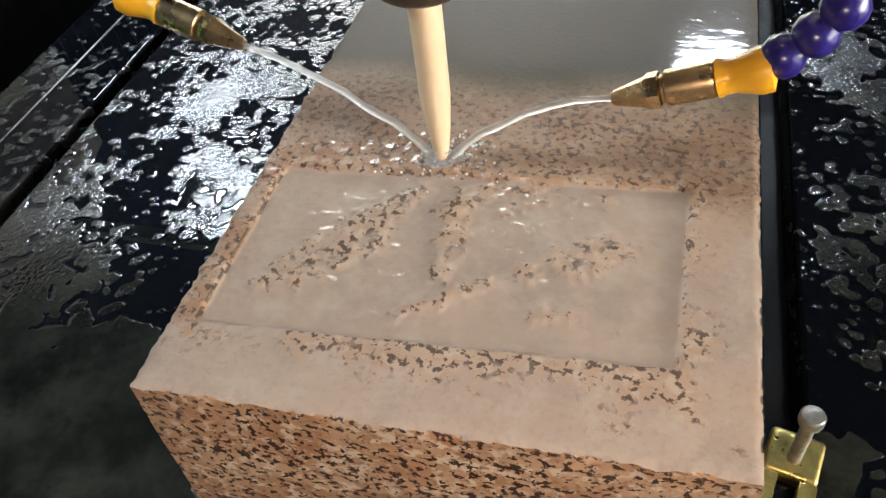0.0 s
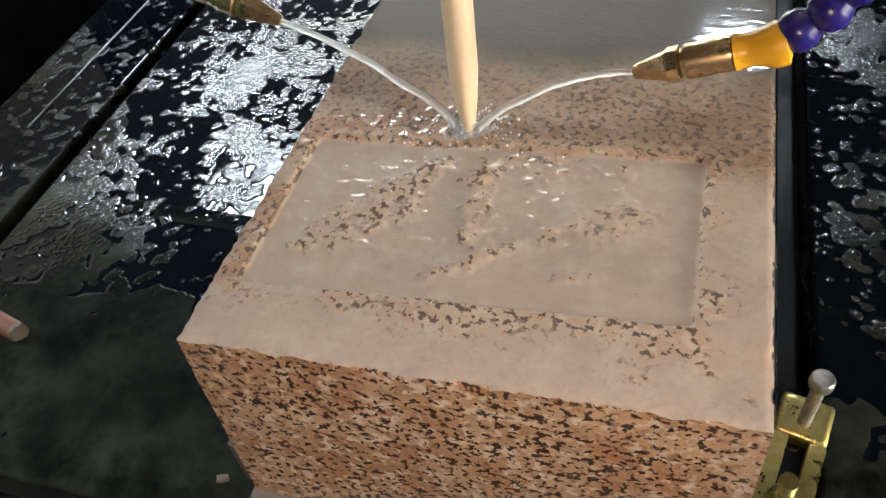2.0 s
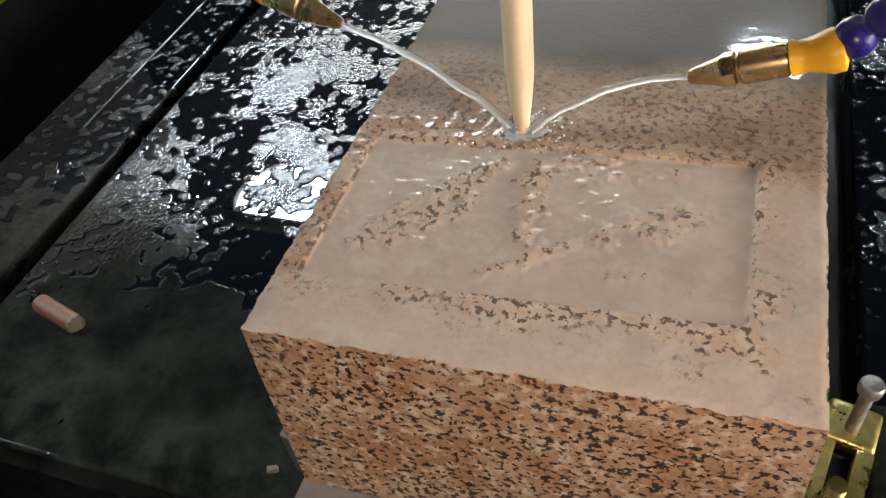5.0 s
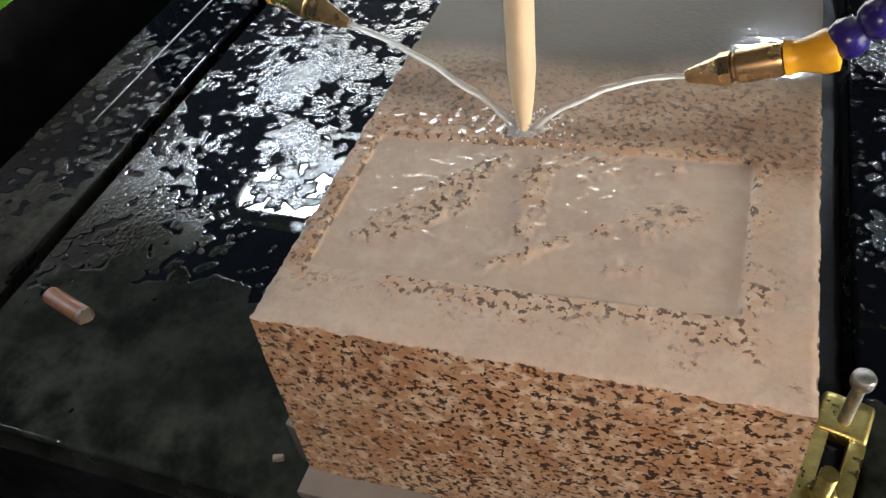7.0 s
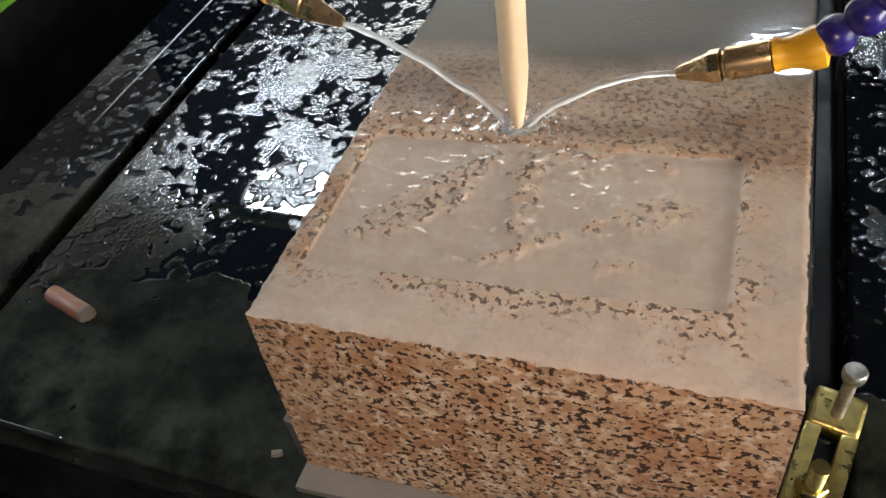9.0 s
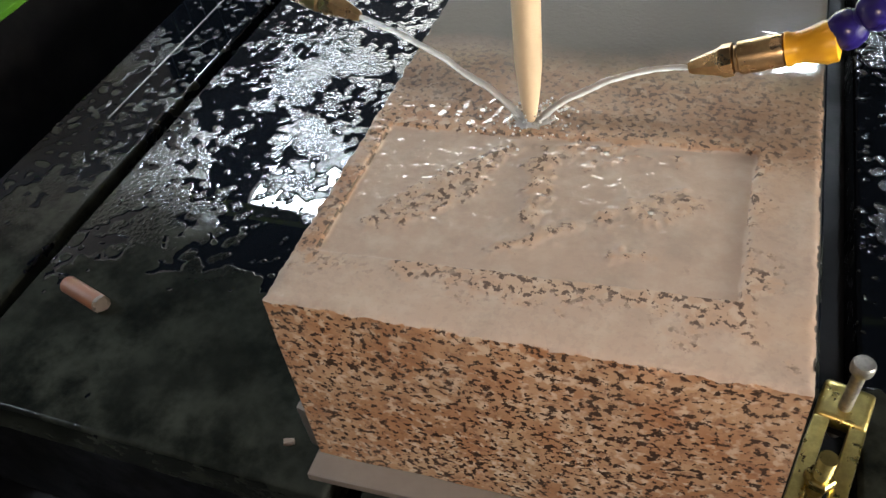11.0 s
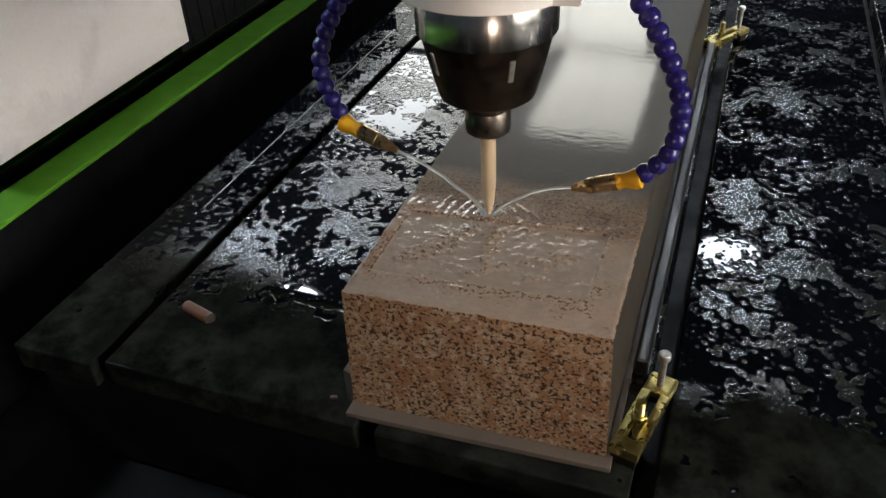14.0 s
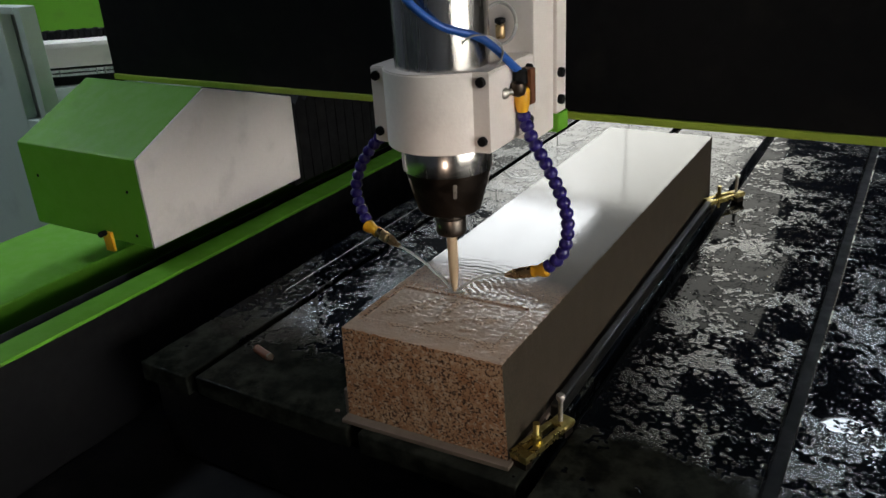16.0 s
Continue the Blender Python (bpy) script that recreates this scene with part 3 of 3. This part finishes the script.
for i in range(4):
    a = math.radians(-128 + 77 * i)
    part("key_slot", solid(-0.0022, 0.0022, -0.0012, 0.0012, -0.009, 0.009, 0.001), BOLT_STEEL, cap).matrix_local = pose(0.0445 * math.cos(a), 0.0445 * math.sin(a), 0.2635, 0, 0, math.degrees(a) + 90) @ pose(0, 0, 0, 14)
part("bearing_ring", lathe([(0.0490, 0.2800), (0.0512, 0.2806), (0.0514, 0.2820), (0.0514, 0.3060), (0.0505, 0.3080), (0.0505, 0.315)], None, 64), STEEL, spindle, "bright turned ring")
part("motor_body", lathe([(0.0515, 0.308), (0.0515, 0.62), (0.048, 0.63)], None, 64), STEEL, spindle, "polished steel motor body")


def housing():
    """The clamp: a round front shell with ears, and a square rear half."""
    bm = bmesh.new()
    z0, z1 = 0.3105, 0.3950
    outer, inner = [], []
    n = 28
    for i in range(n + 1):
        a = math.pi + math.pi * i / n
        outer.append((0.0648 * math.cos(a), 0.0648 * math.sin(a)))
    shape = [(-0.0725, -0.032), *[(x, y) for x, y in outer if y < -0.0325], (0.0725, -0.032), (0.0725, 0.075), (-0.0725, 0.075)]
    bm = prism(shape, 2, z0, z1)
    rims = [e for e in bm.edges if abs(e.verts[0].co.z - e.verts[1].co.z) < 1e-6]
    bmesh.ops.bevel(bm, geom=rims, offset=0.0015, segments=2, affect="EDGES")
    for f in bm.faces:
        f.smooth = f.calc_area() < 0.002
    return bm


hold = part("clamp_housing", housing(), WHITE, spindle, "white painted clamp housing")
for sx in (-0.0645, 0.0645):
    for z in (0.3235, 0.3850):
        part("cap_screw", lathe([(0.0047, 0), (0.0052, 0.001), (0.0052, 0.005), (0.0045, 0.006)], pose(sx, -0.0318, z, 90), 20), BLACK, hold)
for y in (0.058,):
    for z in (0.3250, 0.3530, 0.3820):
        part("cap_screw", lathe([(0.0047, 0), (0.0052, 0.001), (0.0052, 0.005), (0.0045, 0.006)], pose(0.0722, y, z, 0, 90), 20), BLACK, hold)
plate = part("slide_plate", solid(-0.073, 0.073, 0.0755, 0.130, 0.295, 1.0, 0.002), WHITE, spindle, "white slide plate")
part("slide_carriage", solid(-0.077, 0.077, 0.1305, 0.158, 0.313, 1.0, 0.002), WHITE, spindle, "white slide carriage")
part("slide_foot", solid(-0.0785, 0.0785, 0.1310, 0.162, 0.290, 0.3125, 0.002), GREEN, spindle, "green slide foot")
part("slide_core", solid(-0.060, 0.012, 0.1585, 0.271, 0.330, 1.0, 0.002), GREY, spindle, "grey steel slide core")
for z in (0.330, 0.362, 0.46):
    part("cap_screw", lathe([(0.0052, 0), (0.0058, 0.001), (0.0058, 0.005), (0.0050, 0.006)], pose(0.0768, 0.137, z, 0, 90), 16), BLACK, plate)

# ---- coolant hoses with brass nozzles and water jets ----
def bead():
    return lathe([(0.0042, -0.0080), (0.0048, -0.0060), (0.0070, -0.0036), (0.0079, 0.0), (0.0070, 0.0036), (0.0050, 0.0055), (0.0044, 0.0070)], None, 20)


BEAD = mesh_of("bead", bead(), BLUE)


def coolant_hose(label, path, tip, target, jet_bow):
    """path: from the manifold to the socket; then the brass nozzle to tip; then the jet to target."""
    ob = thing("coolant_hose", label, "coolant hose", (SX, SY, 0), "coolant hoses")
    fine = spline(path, 400)
    run, next_at, i = 0.0, 0.0, 0
    for a, b in zip(fine, fine[1:]):
        run += (b - a).length
        if run >= next_at:
            o = part("hose_bead", BEAD, None, ob)
            o.matrix_local = along(a, b)
            next_at += 0.0116
    end, tip = Vector(path[-1]), Vector(tip)
    total = (tip - end).length
    turn = along(end, tip)
    part("socket", lathe([(0.0048, -0.004), (0.0080, -0.003), (0.0084, 0.001), (0.0072, 0.005), (0.0062, 0.009), (0.0062, 0.0125), (0.0068, 0.0135), (0.0068, 0.0150)], turn, 20), YELLOW, ob, "yellow plastic socket")
    nozzle = part("nozzle", lathe([(0.0052, 0.0152), (0.0064, 0.0156), (0.0066, 0.0170), (0.0066, 0.0320), (0.0060, 0.0326), (0.0052, 0.0328), (0.0052, 0.0338)], turn, 24), BRASS, ob, "worn brass nozzle")
    part("nozzle_hex", lathe([(0.0056, 0.0340), (0.0069, 0.0346), (0.0069, 0.0385), (0.0058, 0.0400), (0.0030, total - 0.0012), (0.0022, total)], turn, 6, 0.3), BRASS, nozzle)
    q = Vector(target)
    pts, radii = [], []
    for k in range(25):
        f = k / 24
        p = tip.lerp(q, f) + Vector((0, 0, jet_bow * 4 * f * (1 - f))) + Vector((0, noise.noise((f * 9, 2, jet_bow * 99)) * 0.0012, noise.noise((f * 11, 7, jet_bow * 99)) * 0.0012)) * f
        pts.append(p)
        radii.append(0.0012 + 0.0006 * f + 0.0004 * noise.noise((f * 20, 3, 1)))
    jet = new("water_jet", mesh_of("water_jet", tube(pts, 0.002, 10, radii), WATER))
    jet.matrix_world = pose(SX, SY, 0)
    tagged(jet, "thin clear water jet playing on the cutter tip", "water jet", "water jets")
    return ob


coolant_hose("blue segmented coolant hose with yellow socket and brass nozzle",
             [(0.076, 0.034, 0.346), (0.091, 0.028, 0.314), (0.122, 0.018, 0.272), (0.140, 0.012, 0.232), (0.137, 0.007, 0.194), (0.1165, 0.004, 0.1700)],
             (0.067, 0.004, 0.1535), (0.003, 0.0, 0.1210), 0.0075)
coolant_hose("dark blue segmented coolant hose with yellow socket, brass nozzle",
             [(-0.074, 0.066, 0.346), (-0.102, 0.058, 0.312), (-0.142, 0.040, 0.268), (-0.155, 0.026, 0.222), (-0.133, 0.016, 0.178)],
             (-0.083, 0.010, 0.1615), (-0.003, 0.0, 0.121), 0.006)

manifold = thing("coolant_manifold", "small brass and black coolant valve on the white housing", "coolant valve", (SX, SY, 0))
part("block", solid(0.0720, 0.0855, 0.040, 0.053, 0.346, 0.385, 0.002), STUB, manifold, "brown valve block")
part("elbow", lathe([(0.0058, 0), (0.0078, 0.002), (0.0078, 0.015), (0.006, 0.017)], pose(0.0795, 0.026, 0.371), 16), BLACK, manifold, "black push-in fitting")
part("outlet", lathe([(0.0060, -0.019), (0.0078, -0.012), (0.0088, 0.004), (0.0070, 0.007)], pose(0.0795, 0.030, 0.360), 16), YELLOW, manifold, "yellow outlet")
part("valve_ball", lathe([(0.003, -0.0085), (0.0075, -0.006), (0.0092, 0.0), (0.0075, 0.006), (0.003, 0.0085)], pose(0.0795, 0.020, 0.368), 18), DARK_STEEL, manifold, "dark valve body")
part("knob", lathe([(0.0035, 0), (0.0035, 0.008), (0.0062, 0.009), (0.0062, 0.015), (0.005, 0.017)], pose(0.0760, 0.014, 0.366, 90, 0, -25), 14), BOLT_STEEL, manifold, "chromed valve knob")


def line_of(name, label, pts, r, mat):
    one(name, tube([Vector((SX, SY, 0)) + p for p in spline(pts, 40)], r, 10), mat, label, "air line")


line_of("air_line", "bright blue plastic air line bowing across the spindle", [(-0.03, -0.078, 0.540), (-0.004, -0.070, 0.480), (0.026, -0.050, 0.444), (0.058, -0.014, 0.424), (0.079, 0.024, 0.386)], 0.0042, AIR_BLUE)
line_of("air_line", "bright blue plastic air line beside the spindle body", [(-0.060, 0.004, 0.60), (-0.059, 0.0, 0.48), (-0.057, 0.02, 0.396)], 0.0045, AIR_BLUE)


# ---- way covers and the machine that stands beyond ----
bellows = thing("way_bellows", "black folded way cover behind the gantry foot", "way cover")
for i in range(26):
    y = 0.515 + 0.030 * i
    part("fold", prism([(y, 0.05), (y + 0.013, 0.05), (y + 0.028, 0.05), (y + 0.028, 0.208), (y + 0.014, 0.222), (y, 0.208)], 0, -0.78, -0.515), BLACK, bellows, smooth=0)

leg = thing("portal_leg", "pale grey-green steel portal leg with a dark recess, beyond the bed", "machine leg")
part("panel", solid(-2.7, -1.765, 0.75, 0.80, -0.8, 0.345, 0.004), GREY_PANEL, leg)
part("panel_edge", solid(-1.692, -1.662, 0.75, 0.80, -0.8, 0.345, 0.004), GREY_PANEL, leg)
part("sill", solid(-1.7645, -1.6925, 0.75, 0.80, -0.8, 0.02, 0.004), GREY_PANEL, leg)
part("head", solid(-1.7645, -1.6925, 0.75, 0.80, 0.325, 0.345, 0.002), GREY_PANEL, leg)
part("recess", solid(-1.7645, -1.6925, 0.785, 0.798, 0.0205, 0.3245), GREY, leg, "dark recess")

far = thing("second_router", "second green and white router behind the gantry", "machine", (-2.60, 1.55, 0, 0, 0, 38))
part("back_panel", solid(-0.9, 0.9, 0.30, 0.33, 0.10, 0.55, 0.004), GREEN, far, "green sheet panel")
part("ledge", solid(-0.9, 0.9, -0.02, 0.2995, 0.062, 0.085, 0.003), WHITE, far, "white ledge")
part("beam_face", solid(-0.9, 0.9, 0.0, 0.03, -0.02, 0.0615, 0.003), WHITE, far)
for z in (-0.034, -0.050):
    part("guide_rail", solid(-0.9, 0.9, -0.012, 0.02, z - 0.006, z + 0.006, 0.003), STEEL, far, "steel guide rail")
part("dark_gap", solid(-0.9, 0.9, 0.03, 0.06, -0.10, -0.0205), BLACK, far)
part("base", solid(-0.9, 0.9, -0.02, 0.25, -0.8, -0.101, 0.004), GREY_PANEL, far, "grey base")
for i in range(22):
    part("chain_link", solid(-0.40 + 0.026 * i, -0.379 + 0.026 * i, 0.10, 0.145, 0.0855, 0.118 + 0.004 * (i % 2), 0.003), BLACK, far)

latch = thing("door_latch", "small yellow and black latch on the green gantry foot", "latch", (-0.60, 0.1455, 0.07))
part("plate", solid(-0.010, 0.010, -0.006, 0.0, -0.022, 0.012, 0.001), YELLOW, latch, "yellow plate")
part("knob", lathe([(0.004, 0), (0.005, 0.002), (0.005, 0.012), (0.003, 0.014)], pose(0, -0.006, 0.012, 90), 14), BLACK, latch)
for n, (x, z) in enumerate(((-0.53, 0.16), (-0.53, 0.085), (-0.76, 0.16))):
    one("rivet", lathe([(0.0028, 0), (0.0026, 0.001), (0.001, 0.0018)], pose(x, 0.146, z, 90), 10), BLACK, "small dark screw in the green gantry foot", "screw", "foot screws")


def splash():
    bm = bmesh.new()
    bmesh.ops.create_icosphere(bm, subdivisions=4, radius=1)
    for v in bm.verts:
        n = 1 + 0.35 * noise.noise(v.co * 2.3) + 0.25 * noise.noise(v.co * 5.1)
        v.co = Vector((v.co.x * 0.0085 * n, v.co.y * 0.0060 * n, max(v.co.z, -0.1) * 0.0020 * n))
    for f in bm.faces:
        f.smooth = True
    bm.transform(pose(SX, SY, H - 0.0004))
    return bm


def spray():
    """Loose drops thrown round the foot of the cutter."""
    bm = bmesh.new()
    rng = random.Random(11)
    for i in range(150):
        a, d = rng.uniform(0, 2 * math.pi), abs(rng.gauss(0, 0.010)) + 0.003
        m = pose(SX + d * math.cos(a), SY + 0.7 * d * math.sin(a), H + 0.0002 + abs(rng.gauss(0, 0.0035)) * max(0.1, 1 - d / 0.03))
        bmesh.ops.create_icosphere(bm, subdivisions=1, radius=rng.uniform(0.00025, 0.0008), matrix=m)
    for f in bm.faces:
        f.smooth = True
    return bm


one("spray_drops", spray(), WATER, "fine water drops thrown up round the cutter tip", "spray", kind="stuff")
one("water_splash", splash(), WATER, "low milky splash where the jets meet the cutter", "splash", kind="stuff")


def ring_of(cx, cy, cz, radius, turns, tilt, thick):
    pts = []
    for i in range(48 * turns + 1):
        a = 2 * math.pi * i / 48
        wob = 1 + 0.05 * math.sin(a * 0.73)
        pts.append(Euler((radians(tilt), 0, radians(25))).to_matrix() @ Vector((radius * wob * math.cos(a), 0.002 * i / 48, radius * 1.25 * wob * math.sin(a))) + Vector((SX + cx, SY + cy, cz)))
    return tube(pts, thick, 8)


one("clear_tube", ring_of(0.055, -0.012, 0.408, 0.022, 1, 38, 0.0010), CLEAR, "thin clear plastic tube looped over the white housing", "tube", "clear tubes")
one("clear_tube", ring_of(0.040, 0.060, 0.428, 0.0175, 3, 0, 0.0012), CLEAR, "coil of thin clear plastic tube on the slide plate", "tube", "clear tubes")
fitting = thing("push_fitting", "small brass and black push-in fitting inside the coil", "fitting", (SX + 0.036, SY + 0.068, 0.419))
part("body", lathe([(0.005, -0.008), (0.0055, -0.006), (0.0055, 0.006), (0.004, 0.008)], None, 14), BRASS, fitting)
part("collar", lathe([(0.0045, 0.0082), (0.006, 0.009), (0.006, 0.013), (0.004, 0.014)], None, 14), BLACK, fitting)
